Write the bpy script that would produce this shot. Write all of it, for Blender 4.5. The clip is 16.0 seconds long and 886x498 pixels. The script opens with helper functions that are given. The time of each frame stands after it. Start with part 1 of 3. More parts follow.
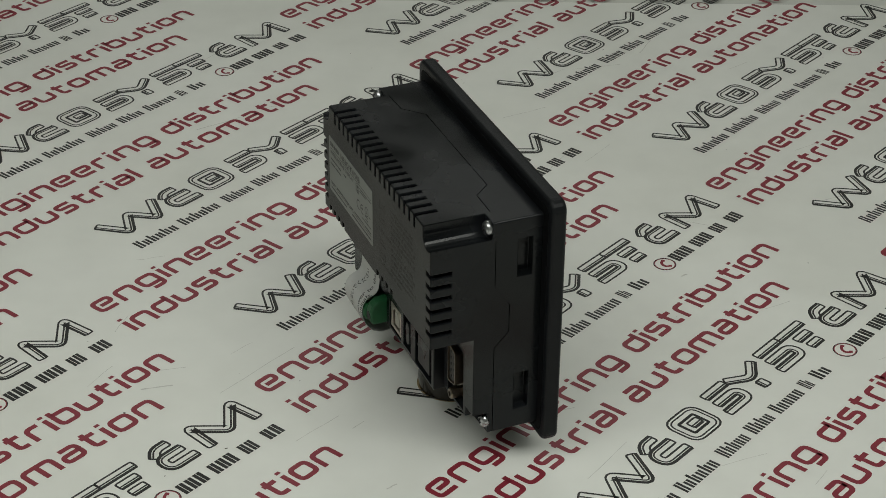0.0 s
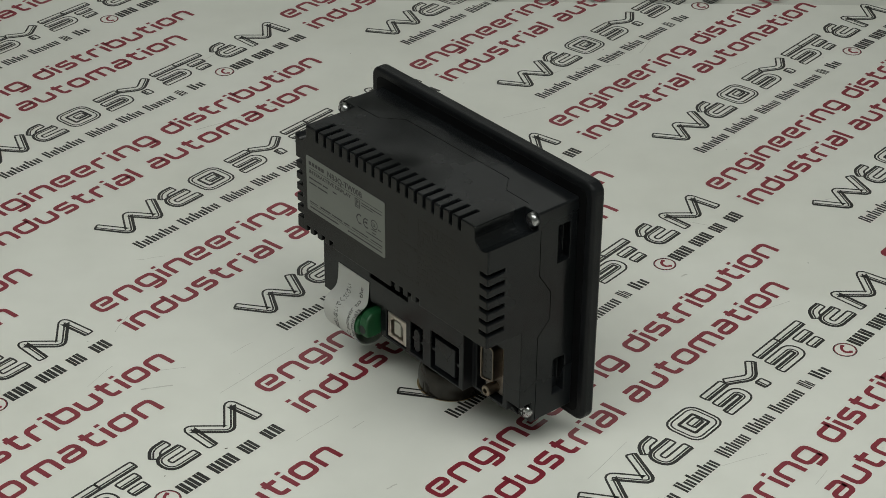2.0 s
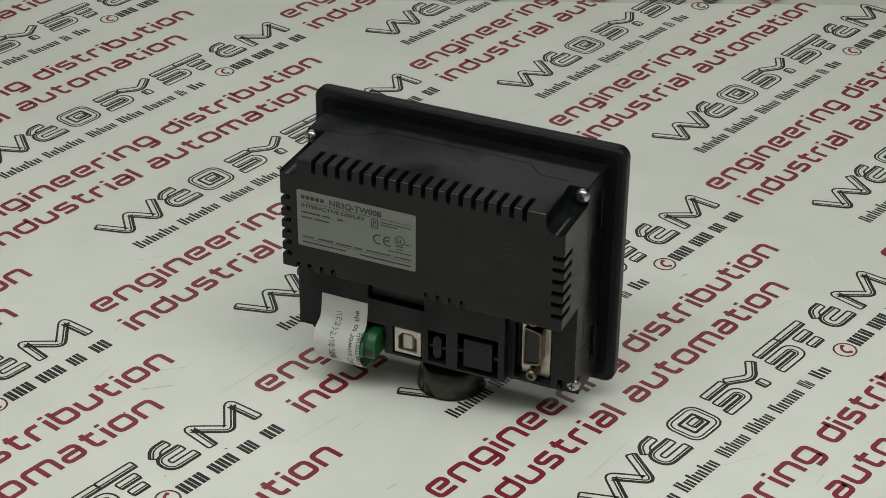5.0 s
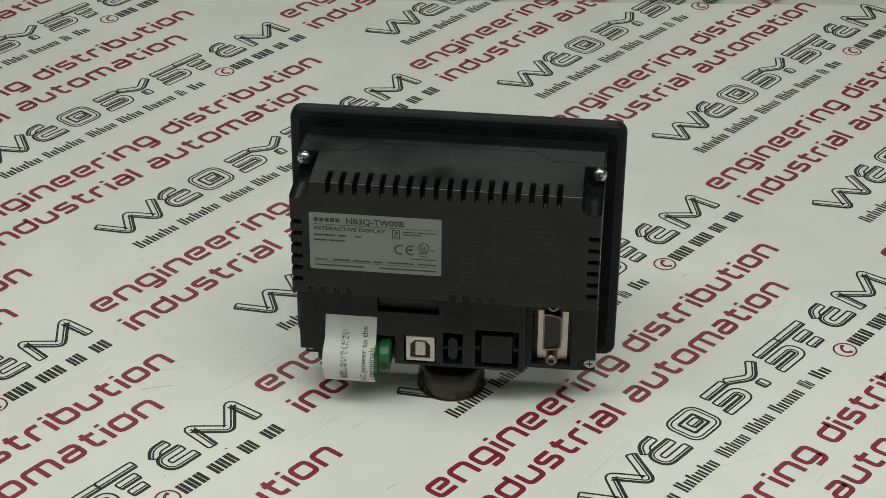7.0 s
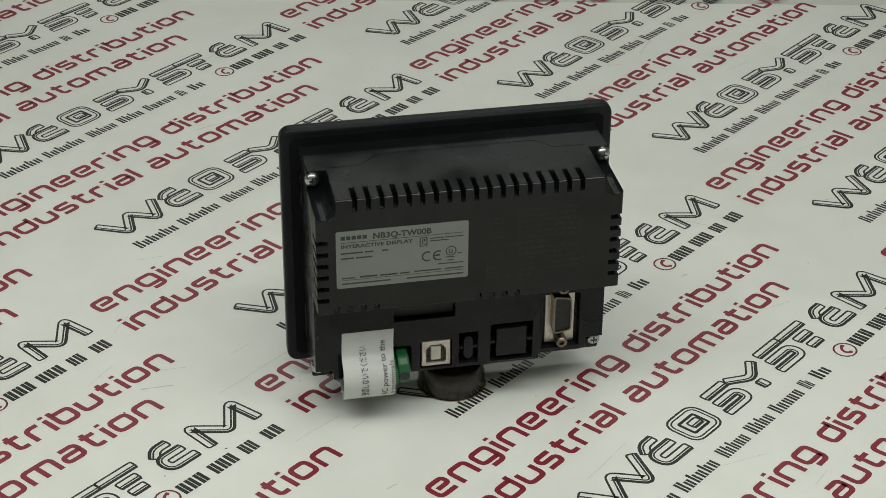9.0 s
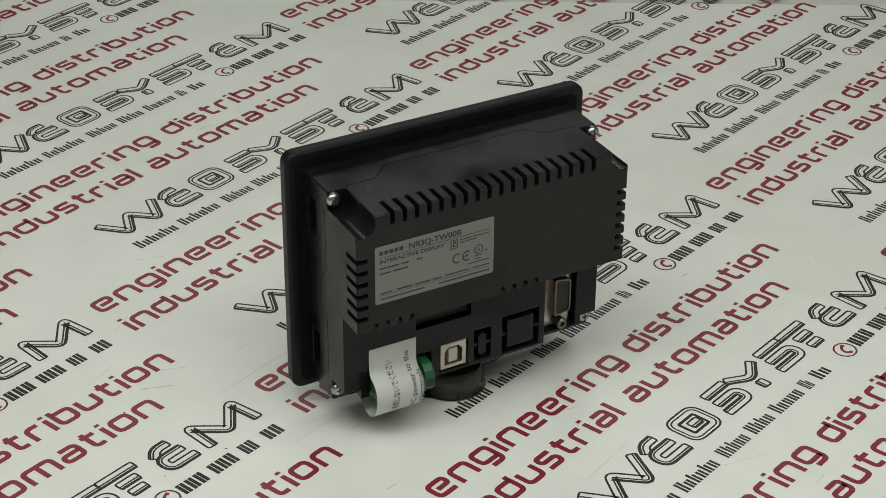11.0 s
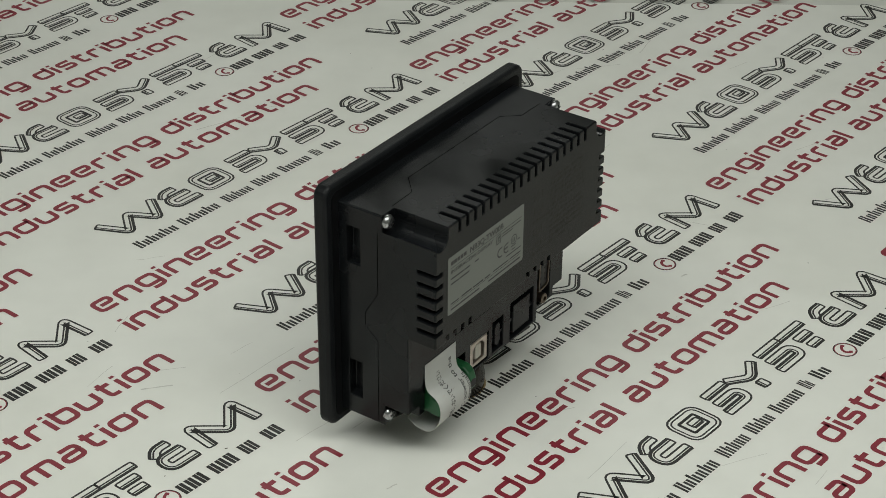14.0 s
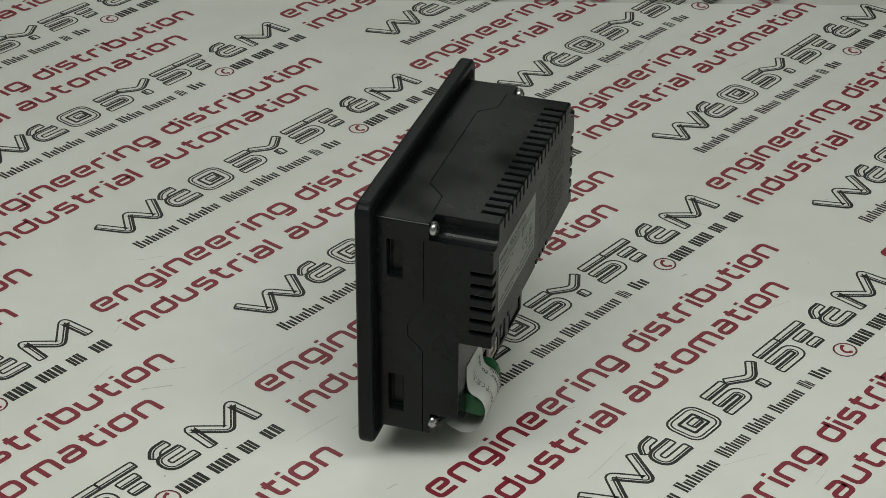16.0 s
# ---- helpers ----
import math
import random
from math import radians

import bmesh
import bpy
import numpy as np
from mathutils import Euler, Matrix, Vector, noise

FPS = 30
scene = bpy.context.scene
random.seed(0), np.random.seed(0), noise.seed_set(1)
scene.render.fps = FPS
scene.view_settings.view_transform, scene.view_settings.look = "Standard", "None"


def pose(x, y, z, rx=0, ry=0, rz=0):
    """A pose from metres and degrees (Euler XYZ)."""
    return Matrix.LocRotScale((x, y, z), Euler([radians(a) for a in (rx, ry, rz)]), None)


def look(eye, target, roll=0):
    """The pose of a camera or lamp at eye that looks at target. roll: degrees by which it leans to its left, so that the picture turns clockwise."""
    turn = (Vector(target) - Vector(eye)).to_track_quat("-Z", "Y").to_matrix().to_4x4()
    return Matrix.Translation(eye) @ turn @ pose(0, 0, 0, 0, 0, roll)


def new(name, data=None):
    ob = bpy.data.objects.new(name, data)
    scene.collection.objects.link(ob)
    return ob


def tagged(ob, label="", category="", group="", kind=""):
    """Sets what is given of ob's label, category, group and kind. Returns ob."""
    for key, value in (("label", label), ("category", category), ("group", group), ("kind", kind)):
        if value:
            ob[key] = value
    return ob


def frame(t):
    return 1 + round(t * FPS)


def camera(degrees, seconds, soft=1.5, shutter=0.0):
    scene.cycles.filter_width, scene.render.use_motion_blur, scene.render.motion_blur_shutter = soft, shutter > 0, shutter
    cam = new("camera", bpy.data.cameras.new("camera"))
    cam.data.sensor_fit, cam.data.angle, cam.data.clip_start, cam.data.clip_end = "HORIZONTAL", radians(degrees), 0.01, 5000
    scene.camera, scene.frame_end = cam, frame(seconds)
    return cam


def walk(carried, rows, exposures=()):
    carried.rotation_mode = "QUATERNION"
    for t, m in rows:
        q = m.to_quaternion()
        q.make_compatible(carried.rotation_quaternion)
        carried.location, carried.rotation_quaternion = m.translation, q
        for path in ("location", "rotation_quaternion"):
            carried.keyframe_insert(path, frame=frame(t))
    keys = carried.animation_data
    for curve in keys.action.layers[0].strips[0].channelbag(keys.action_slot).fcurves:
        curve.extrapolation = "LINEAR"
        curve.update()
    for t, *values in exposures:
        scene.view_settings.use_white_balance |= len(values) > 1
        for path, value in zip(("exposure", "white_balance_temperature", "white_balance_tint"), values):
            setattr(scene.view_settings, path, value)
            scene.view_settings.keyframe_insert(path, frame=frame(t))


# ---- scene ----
cam = camera(25.106, 16.0, soft=0.8)
EYE = Vector((0.0, -0.6713, 0.4682))
YAW, PITCH = radians(-0.3343), radians(31.079)
AIM = Vector((math.sin(YAW) * math.cos(PITCH), math.cos(YAW) * math.cos(PITCH), -math.sin(PITCH)))
CAM_POSE = look(EYE, EYE + AIM, 0.455)
walk(cam, [(0.0, CAM_POSE), (16.0, CAM_POSE)],
     exposures=[(0.0, -0.46), (1.0, -0.42), (2.0, -0.33), (3.5, -0.20), (4.0, -0.19), (7.0, -0.09), (9.0, -0.08),
                (11.5, -0.10), (13.0, -0.18), (14.0, -0.19), (15.0, -0.20), (16.0, -0.34)])

# ---- light ----
world = bpy.data.worlds.new("world")
scene.world = world
world.use_nodes = True
world.node_tree.nodes["Background"].inputs[0].default_value = (0.75, 0.85, 0.80, 1)
world.node_tree.nodes["Background"].inputs[1].default_value = 0.05


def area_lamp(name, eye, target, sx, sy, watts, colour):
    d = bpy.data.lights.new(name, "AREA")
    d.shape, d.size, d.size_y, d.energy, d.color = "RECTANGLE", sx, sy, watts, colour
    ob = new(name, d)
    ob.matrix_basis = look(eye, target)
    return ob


LIGHT = (0.975, 1.0, 0.93)
area_lamp("ceiling_panel_light", (0.05, -0.95, 1.95), (0.05, -0.95, 0.0), 3.4, 1.9, 26.2, LIGHT)
# unseen low lamp added to brighten the near side, no fixture hangs there
area_lamp("unseen_near_fill", (-0.02, -0.47, 0.95), (-0.02, -0.47, 0.0), 1.5, 0.2, 6.5, LIGHT)
area_lamp("far_tube_light", (-0.1, 2.2, 1.95), (0.0, 0.0, 0.05), 1.3, 0.3, 9.2, LIGHT)


# ---- materials ----
def material(name, base, rough=0.5, metal=0.0, vary=0.15, scale=40.0, bump=0.0, bump_scale=900.0, spec=0.5, stains=0.0, stain_scale=9.0, rough_vary=0.08):
    m = bpy.data.materials.new(name)
    m.use_nodes = True
    nt = m.node_tree
    b = nt.nodes["Principled BSDF"]
    b.inputs["Metallic"].default_value = metal
    b.inputs["Specular IOR Level"].default_value = spec
    tc = nt.nodes.new("ShaderNodeTexCoord")
    n1 = nt.nodes.new("ShaderNodeTexNoise")
    n1.inputs["Scale"].default_value = scale
    n1.inputs["Detail"].default_value = 5
    nt.links.new(tc.outputs["Object"], n1.inputs["Vector"])
    n2 = nt.nodes.new("ShaderNodeTexNoise")
    n2.inputs["Scale"].default_value = stain_scale
    n2.inputs["Detail"].default_value = 4
    nt.links.new(tc.outputs["Object"], n2.inputs["Vector"])
    r1 = nt.nodes.new("ShaderNodeValToRGB")
    lo = [max(0, c * (1 - vary)) for c in base]
    hi = [min(1, c * (1 + vary)) for c in base]
    r1.color_ramp.elements[0].position, r1.color_ramp.elements[1].position = 0.3, 0.7
    r1.color_ramp.elements[0].color, r1.color_ramp.elements[1].color = (*lo, 1), (*hi, 1)
    nt.links.new(n1.outputs["Fac"], r1.inputs["Fac"])
    mix = nt.nodes.new("ShaderNodeMix")
    mix.data_type, mix.blend_type = "RGBA", "MULTIPLY"
    r2 = nt.nodes.new("ShaderNodeValToRGB")
    r2.color_ramp.elements[0].position, r2.color_ramp.elements[1].position = 0.35, 0.6
    r2.color_ramp.elements[0].color = (1 - stains, 1 - stains, 1 - stains * 1.2, 1)
    r2.color_ramp.elements[1].color = (1, 1, 1, 1)
    nt.links.new(n2.outputs["Fac"], r2.inputs["Fac"])
    mix.inputs["Factor"].default_value = 1.0
    nt.links.new(r1.outputs["Color"], mix.inputs["A"])
    nt.links.new(r2.outputs["Color"], mix.inputs["B"])
    nt.links.new(mix.outputs["Result"], b.inputs["Base Color"])
    mr = nt.nodes.new("ShaderNodeMapRange")
    mr.inputs["To Min"].default_value, mr.inputs["To Max"].default_value = max(0.02, rough - rough_vary), min(1, rough + rough_vary)
    mr.inputs["From Min"].default_value, mr.inputs["From Max"].default_value = 0.3, 0.7
    nt.links.new(n2.outputs["Fac"], mr.inputs["Value"])
    nt.links.new(mr.outputs["Result"], b.inputs["Roughness"])
    if bump:
        n3 = nt.nodes.new("ShaderNodeTexNoise")
        n3.inputs["Scale"].default_value = bump_scale
        n3.inputs["Detail"].default_value = 2
        nt.links.new(tc.outputs["Object"], n3.inputs["Vector"])
        bp = nt.nodes.new("ShaderNodeBump")
        bp.inputs["Strength"].default_value = bump
        bp.inputs["Distance"].default_value = 0.0002
        nt.links.new(n3.outputs["Fac"], bp.inputs["Height"])
        nt.links.new(bp.outputs["Normal"], b.inputs["Normal"])
    return m


VINYL = material("white_vinyl", (0.774, 0.785, 0.742), 0.36, spec=0.32, vary=0.025, scale=45, stains=0.06, stain_scale=9, bump=0.05, bump_scale=45, rough_vary=0.09)
SCUFF = material("grey_scuff", (0.58, 0.58, 0.54), 0.6, vary=0.2, scale=300)
DIRT = material("dark_speck", (0.16, 0.15, 0.13), 0.7, vary=0.2, scale=300)
RED = material("red_print", (0.23, 0.023, 0.039), 0.45, vary=0.12, scale=300)
INK = material("black_print", (0.015, 0.015, 0.014), 0.45, vary=0.2, scale=300)
PLASTIC = material("black_plastic", (0.0080, 0.0092, 0.0108), 0.24, spec=0.25, rough_vary=0.13, vary=0.22, scale=60, bump=0.1, bump_scale=2200, stains=0.3, stain_scale=26)
# paler black plastic for the back: the light falling there is in the colour
LIT_BACK = material("lit_textured_plastic", (0.0150, 0.0153, 0.0151), 0.42, spec=0.24, vary=0.2, scale=45, bump=0.35, bump_scale=2600, stains=0.3, stain_scale=22)
BEZEL = material("black_bezel_plastic", (0.0098, 0.0108, 0.0122), 0.36, spec=0.16, vary=0.15, scale=60, bump=0.4, bump_scale=2000)
NOTICE = material("faded_grey_print", (0.0215, 0.0205, 0.0175), 0.45, spec=0.19, vary=0.3, scale=120)
GASKET = material("black_rubber_seal", (0.0045, 0.0048, 0.0055), 0.7, spec=0.1, vary=0.2, scale=120)
PIT = material("recess_black", (0.019, 0.019, 0.020), 0.6, vary=0.1)
SILVER = material("silver_label", (0.172, 0.184, 0.168), 0.40, metal=0.12, vary=0.03, scale=80)
LABEL_INK = material("label_ink", (0.025, 0.025, 0.025), 0.5)
TAG_INK = material("faded_tag_ink", (0.075, 0.075, 0.075), 0.6, vary=0.3, scale=400)
STEEL = material("bright_steel", (0.47, 0.48, 0.49), 0.27, metal=1.0, vary=0.08, scale=400)
TIN = material("tinned_steel", (0.55, 0.50, 0.45), 0.36, metal=1.0, vary=0.1, scale=300)
CREAM = material("pale_insulator", (0.48, 0.46, 0.40), 0.5)
DULL = material("dull_plated_shell", (0.22, 0.18, 0.14), 0.34, metal=1.0, vary=0.2, scale=300)
INSERT = material("connector_insert", (0.007, 0.0065, 0.006), 0.4, vary=0.2, scale=300)
USB_INSIDE = material("socket_inside", (0.06, 0.05, 0.04), 0.5, vary=0.2, scale=300)
GREEN = material("green_plastic", (0.013, 0.098, 0.034), 0.42, vary=0.15, scale=200)
PAPER = material("white_paper_tag", (0.56, 0.57, 0.55), 0.6, vary=0.02, scale=200)
BROWN = material("dark_brown_gloss", (0.026, 0.022, 0.0175), 0.2, spec=0.5, vary=0.3, scale=150)
CORK = material("raw_board_edge", (0.32, 0.24, 0.12), 0.7, vary=0.2, scale=200)
DESK = material("grey_laminate", (0.60, 0.61, 0.57), 0.5, vary=0.06, scale=40)
WALL = material("painted_wall", (0.55, 0.56, 0.53), 0.8, vary=0.03, scale=3)
FLOOR = material("floor_covering", (0.25, 0.24, 0.22), 0.6, vary=0.1, scale=8)


# ---- mesh helpers (millimetres in, metres out) ----
MM = 0.001


def finish(name, bm, mat, parent=None, label="", smooth=False, bevel=0.0, segs=2):
    bmesh.ops.recalc_face_normals(bm, faces=bm.faces)
    me = bpy.data.meshes.new(name)
    bm.to_mesh(me)
    bm.free()
    me.transform(Matrix.Scale(MM, 4))
    me.materials.append(mat)
    if smooth:
        me.polygons.foreach_set("use_smooth", [True] * len(me.polygons))
    ob = new(name, me)
    if parent is not None:
        ob.parent = parent
    if label:
        tagged(ob, label)
    if bevel:
        md = ob.modifiers.new("bevel", "BEVEL")
        md.width, md.segments, md.limit_method, md.angle_limit = bevel * MM, segs, "ANGLE", radians(40)
    return ob


def part(name, bm, mat, parent, label="", smooth=False, bevel=0.0, segs=2):
    return finish(name, bm, mat, parent, label, smooth, bevel, segs)


def box(bm, x0, x1, y0, y1, z0, z1):
    vs = [bm.verts.new(p) for p in ((x0, y0, z0), (x1, y0, z0), (x1, y1, z0), (x0, y1, z0), (x0, y0, z1), (x1, y0, z1), (x1, y1, z1), (x0, y1, z1))]
    for f in ((3, 2, 1, 0), (4, 5, 6, 7), (0, 1, 5, 4), (1, 2, 6, 5), (2, 3, 7, 6), (3, 0, 4, 7)):
        bm.faces.new([vs[i] for i in f])
    return bm


def boxes(*dims):
    bm = bmesh.new()
    for d in dims:
        box(bm, *d)
    return bm


def lathe(bm, prof, centre, axis="z", n=40):
    """Turn (radius, height) pairs about an axis through centre."""
    rings = []
    for r, h in prof:
        ring = []
        for i in range(n):
            a = 2 * math.pi * i / n
            c, s = r * math.cos(a), r * math.sin(a)
            p = (c, s, h) if axis == "z" else (c, h, s) if axis == "y" else (h, c, s)
            ring.append(bm.verts.new([centre[k] + p[k] for k in range(3)]))
        rings.append(ring)
    for a, b in zip(rings, rings[1:]):
        for i in range(n):
            j = (i + 1) % n
            bm.faces.new((a[i], a[j], b[j], b[i]))
    bm.faces.new(rings[0][::-1])
    bm.faces.new(rings[-1])
    return bm


def extrude_poly(bm, pts, axis, lo, hi):
    """A prism from a closed 2D outline: axis y takes (x, z), axis x takes (y, z), axis z takes (x, y)."""
    def at(p, d):
        return (p[0], d, p[1]) if axis == "y" else (d, p[0], p[1]) if axis == "x" else (p[0], p[1], d)
    a = [bm.verts.new(at(p, lo)) for p in pts]
    b = [bm.verts.new(at(p, hi)) for p in pts]
    bm.faces.new(a[::-1])
    bm.faces.new(b)
    for i in range(len(pts)):
        j = (i + 1) % len(pts)
        bm.faces.new((a[i], a[j], b[j], b[i]))
    return bm


def round_rect(x0, x1, z0, z1, r, n=5):
    pts = []
    for cx, cz, a0 in ((x1 - r, z1 - r, 0), (x0 + r, z1 - r, 90), (x0 + r, z0 + r, 180), (x1 - r, z0 + r, 270)):
        for i in range(n + 1):
            a = radians(a0 + 90 * i / n)
            pts.append((cx + r * math.cos(a), cz + r * math.sin(a)))
    return pts


def fillet(pts, r, closed=False, n=4):
    out = []
    m = len(pts)
    for i, p in enumerate(pts):
        if not closed and i in (0, m - 1):
            out.append(Vector(p))
            continue
        p, a, b = Vector(p), Vector(pts[i - 1]), Vector(pts[(i + 1) % m])
        da, db = (a - p), (b - p)
        k = min(r, da.length * 0.48, db.length * 0.48)
        s, e = p + da.normalized() * k, p + db.normalized() * k
        for j in range(n + 1):
            t = j / n
            out.append((1 - t) ** 2 * s + 2 * t * (1 - t) * p + t * t * e)
    return out


def side_points(pts, d, closed=False):
    """Points offset to the left of a 2D line by d, mitred."""
    out = []
    m = len(pts)
    for i in range(m):
        p = Vector(pts[i])
        dirs = []
        if closed or i > 0:
            dirs.append((p - Vector(pts[i - 1])).normalized())
        if closed or i < m - 1:
            dirs.append((Vector(pts[(i + 1) % m]) - p).normalized())
        ns = [Vector((-v.y, v.x)) for v in dirs]
        nv = (ns[0] + ns[-1])
        nv = nv.normalized() if nv.length > 1e-6 else ns[0]
        out.append(p + nv * (d / max(0.45, nv.dot(ns[0]))))
    return out


def ribbon(bm, pts, w, z, closed=False):
    """A flat printed stroke of width w along a 2D line."""
    a, b = side_points(pts, w / 2, closed), side_points(pts, -w / 2, closed)
    va = [bm.verts.new((p.x, p.y, z)) for p in a]
    vb = [bm.verts.new((p.x, p.y, z)) for p in b]
    m = len(pts)
    for i in range(m if closed else m - 1):
        j = (i + 1) % m
        bm.faces.new((vb[i], vb[j], va[j], va[i]))


def text_mesh(words, height, bold=0.012):
    """A text of the built-in font as a flat bmesh at the origin, with capitals of that height, in millimetres."""
    cu = bpy.data.curves.new("type", "FONT")
    cu.body, cu.resolution_u, cu.offset = words, 3, bold
    ob = new("type", cu)
    bpy.context.view_layer.update()
    me = bpy.data.meshes.new_from_object(ob.evaluated_get(bpy.context.evaluated_depsgraph_get()))
    bpy.data.objects.remove(ob)
    bm = bmesh.new()
    bm.from_mesh(me)
    bpy.data.meshes.remove(me)
    k = height / 0.70
    for v in bm.verts:
        v.co = Vector((v.co.x * k, v.co.y * k, 0))
    return bm


def fit_width(bm, width):
    w = max(v.co.x for v in bm.verts)
    for v in bm.verts:
        v.co.x *= width / w
    return bm


# ---- room ----
def slab(name, dims, mat, label, category="", kind="structure"):
    ob = finish(name, boxes(dims), mat, None)
    return tagged(ob, label, category, kind=kind)


slab("floor", (-2600, 2600, -2600, 2600, -800, -750), FLOOR, "dull grey-brown floor of the workshop room", "floor")
# unseen walls and ceiling, added to close the place and bounce the light
slab("wall_north", (-2600, 2600, 2600, 2700, -750, 2000), WALL, "unseen plain grey-white painted wall, added to bounce light", "wall")
slab("wall_south", (-2600, 2600, -2700, -2600, -750, 2000), WALL, "unseen plain grey-white painted wall, added to bounce light", "wall")
slab("wall_east", (2600, 2700, -2600, 2600, -750, 2000), WALL, "unseen plain grey-white painted wall, added to bounce light", "wall")
slab("wall_west", (-2700, -2600, -2600, 2600, -750, 2000), WALL, "unseen plain grey-white painted wall, added to bounce light", "wall")
slab("ceiling", (-2700, 2700, -2700, 2700, 2000, 2080), WALL, "unseen plain grey-white ceiling, added to bounce light", "ceiling")

table = tagged(new("table"), "grey laminate work table under the printed mat", "table")
part("tabletop", boxes((-900, 900, -420, 700, -32, -2.2)), DESK, table, bevel=2)
for lx in (-850, 850):
    for ly in (-380, 660):
        part("leg", boxes((lx - 25, lx + 25, ly - 25, ly + 25, -750, -32)), DESK, table, bevel=2)

# ---- printed mat ----
mat = tagged(new("advertising_mat"), "white vinyl mat printed with slanted red and black advertising rows", "mat")
bm = bmesh.new()
n = 64
hole = [(14.2 * math.cos(2 * math.pi * i / n), 14.2 * math.sin(2 * math.pi * i / n)) for i in range(n)]
edge = []
X0, X1, Y0, Y1 = -700.0, 700.0, -400.0, 381.5
for i in range(n):
    a = 2 * math.pi * i / n
    c, s = math.cos(a), math.sin(a)
    k = min((X1 if c > 0 else -X0) / max(abs(c), 1e-6), (Y1 if s > 0 else -Y0) / max(abs(s), 1e-6))
    edge.append((c * k, s * k))
for corner in ((X1, Y1), (X0, Y1), (X0, Y0), (X1, Y0)):
    i = min(range(n), key=lambda j: (edge[j][0] - corner[0]) ** 2 + (edge[j][1] - corner[1]) ** 2)
    edge[i] = corner
top_h = [bm.verts.new((x, y, 0)) for x, y in hole]
top_e = [bm.verts.new((x, y, 0)) for x, y in edge]
low_h = [bm.verts.new((x, y, -2.0)) for x, y in hole]
low_e = [bm.verts.new((x, y, -2.0)) for x, y in edge]
for i in range(n):
    j = (i + 1) % n
    bm.faces.new((top_h[i], top_e[i], top_e[j], top_h[j]))
    bm.faces.new((low_h[i], low_h[j], low_e[j], low_e[i]))
    bm.faces.new((top_h[i], top_h[j], low_h[j], low_h[i]))
    bm.faces.new((top_e[i], low_e[i], low_e[j], top_e[j]))
part("sheet", bm, VINYL, mat)

# wide square letters of the red lines: width and strokes in units of the small letters' height
W = 1.12
GLYPHS = {
    "e": (W, [[(W, 0), (0, 0), (0, 1), (W, 1), (W, 0.5), (0.3, 0.5)]]),
    "n": (W, [[(0, 0), (0, 1), (W, 1), (W, 0)]]),
    "g": (W, [[(W, 0.05), (0, 0.05), (0, 1), (W, 1), (W, -0.36), (0.25, -0.36)]]),
    "i": (0.0, [[(0, 0), (0, 1.0)], [(0, 1.2), (0, 1.4)]]),
    "r": (0.7 * W, [[(0, 0), (0, 1), (0.72 * W, 1)]]),
    "d": (W, [[(W, 1.36), (W, 0), (0, 0), (0, 1), (W, 1)]]),
    "s": (0.95 * W, [[(0.95 * W, 1), (0, 1), (0, 0.52), (0.95 * W, 0.52), (0.95 * W, 0), (0, 0)]]),
    "t": (0.72 * W, [[(0.22, 1.34), (0.22, 0), (0.72 * W, 0)], [(-0.05, 1), (0.72 * W, 1)]]),
    "b": (W, [[(0, 1.36), (0, 0), (W, 0), (W, 1), (0, 1)]]),
    "u": (W, [[(0, 1), (0, 0), (W, 0), (W, 1)]]),
    "o": (W, [[(0, 0), (0, 1), (W, 1), (W, 0), "closed"]]),
    "a": (W, [[(0.15, 1), (W, 1), (W, 0), (0, 0), (0, 0.52), (W, 0.52)]]),
    "l": (0.0, [[(0, 1.36), (0, 0)]]),
    "m": (1.55 * W, [[(0, 0), (0, 1), (1.55 * W, 1), (1.55 * W, 0)], [(0.775 * W, 1), (0.775 * W, 0)]]),
}
XH, STROKE = 10.2, 2.33


def glyph_strokes(bm, c, k, u, v, z):
    w, strokes = GLYPHS[c]
    for st in strokes:
        closed = st[-1] == "closed"
        pts = [(u + p[0] * k, v + STROKE / 2 + p[1] * (XH - STROKE)) for p in (st[:-1] if closed else st)]
        if not closed:
            # upright strokes end flush with the baseline
            for i, j in ((0, 1), (-1, -2)):
                if abs(pts[i][0] - pts[j][0]) < 0.01 and abs(pts[i][1] - v - STROKE / 2) < 0.01:
                    pts[i] = (pts[i][0], v)
        z += 0.004
        ribbon(bm, fillet(pts, 2.4, closed) if len(pts) > 2 else [Vector(p) for p in pts], STROKE, z, closed)
    return z


LETTERS = {}


def red_word(word, u0, u1, v, row, single, bm):
    """A word of a red line from u0 to u1 on the baseline v of its row: one part for each letter, or all into bm."""
    gap = 0.52
    total = sum(GLYPHS[c][0] + gap for c in word) - gap
    k = (u1 - u0 - STROKE) / total
    u, z = u0 + STROKE / 2, 0.06
    for c in word:
        if single:
            key = (c, round(k, 3))
            if key not in LETTERS:
                g = bmesh.new()
                glyph_strokes(g, c, k, 0, 0, 0.06)
                ob = part("red_letter", g, RED, mat)
                LETTERS[key] = ob.data
            else:
                ob = new("red_letter", LETTERS[key])
                ob.parent = mat
            ob.matrix_basis = row @ pose(u * MM, v * MM, 0)
        else:
            z = glyph_strokes(bm, c, k, u, v, z)
        u += (GLYPHS[c][0] + gap) * k


def row_at(u, v):
    """The pose of a slanted row of print that begins at u along and v across the slant, in millimetres."""
    return pose(0, 0, 0, 0, 0, 50) @ pose(u * MM, v * MM, 0, 0, 0, 0.6)


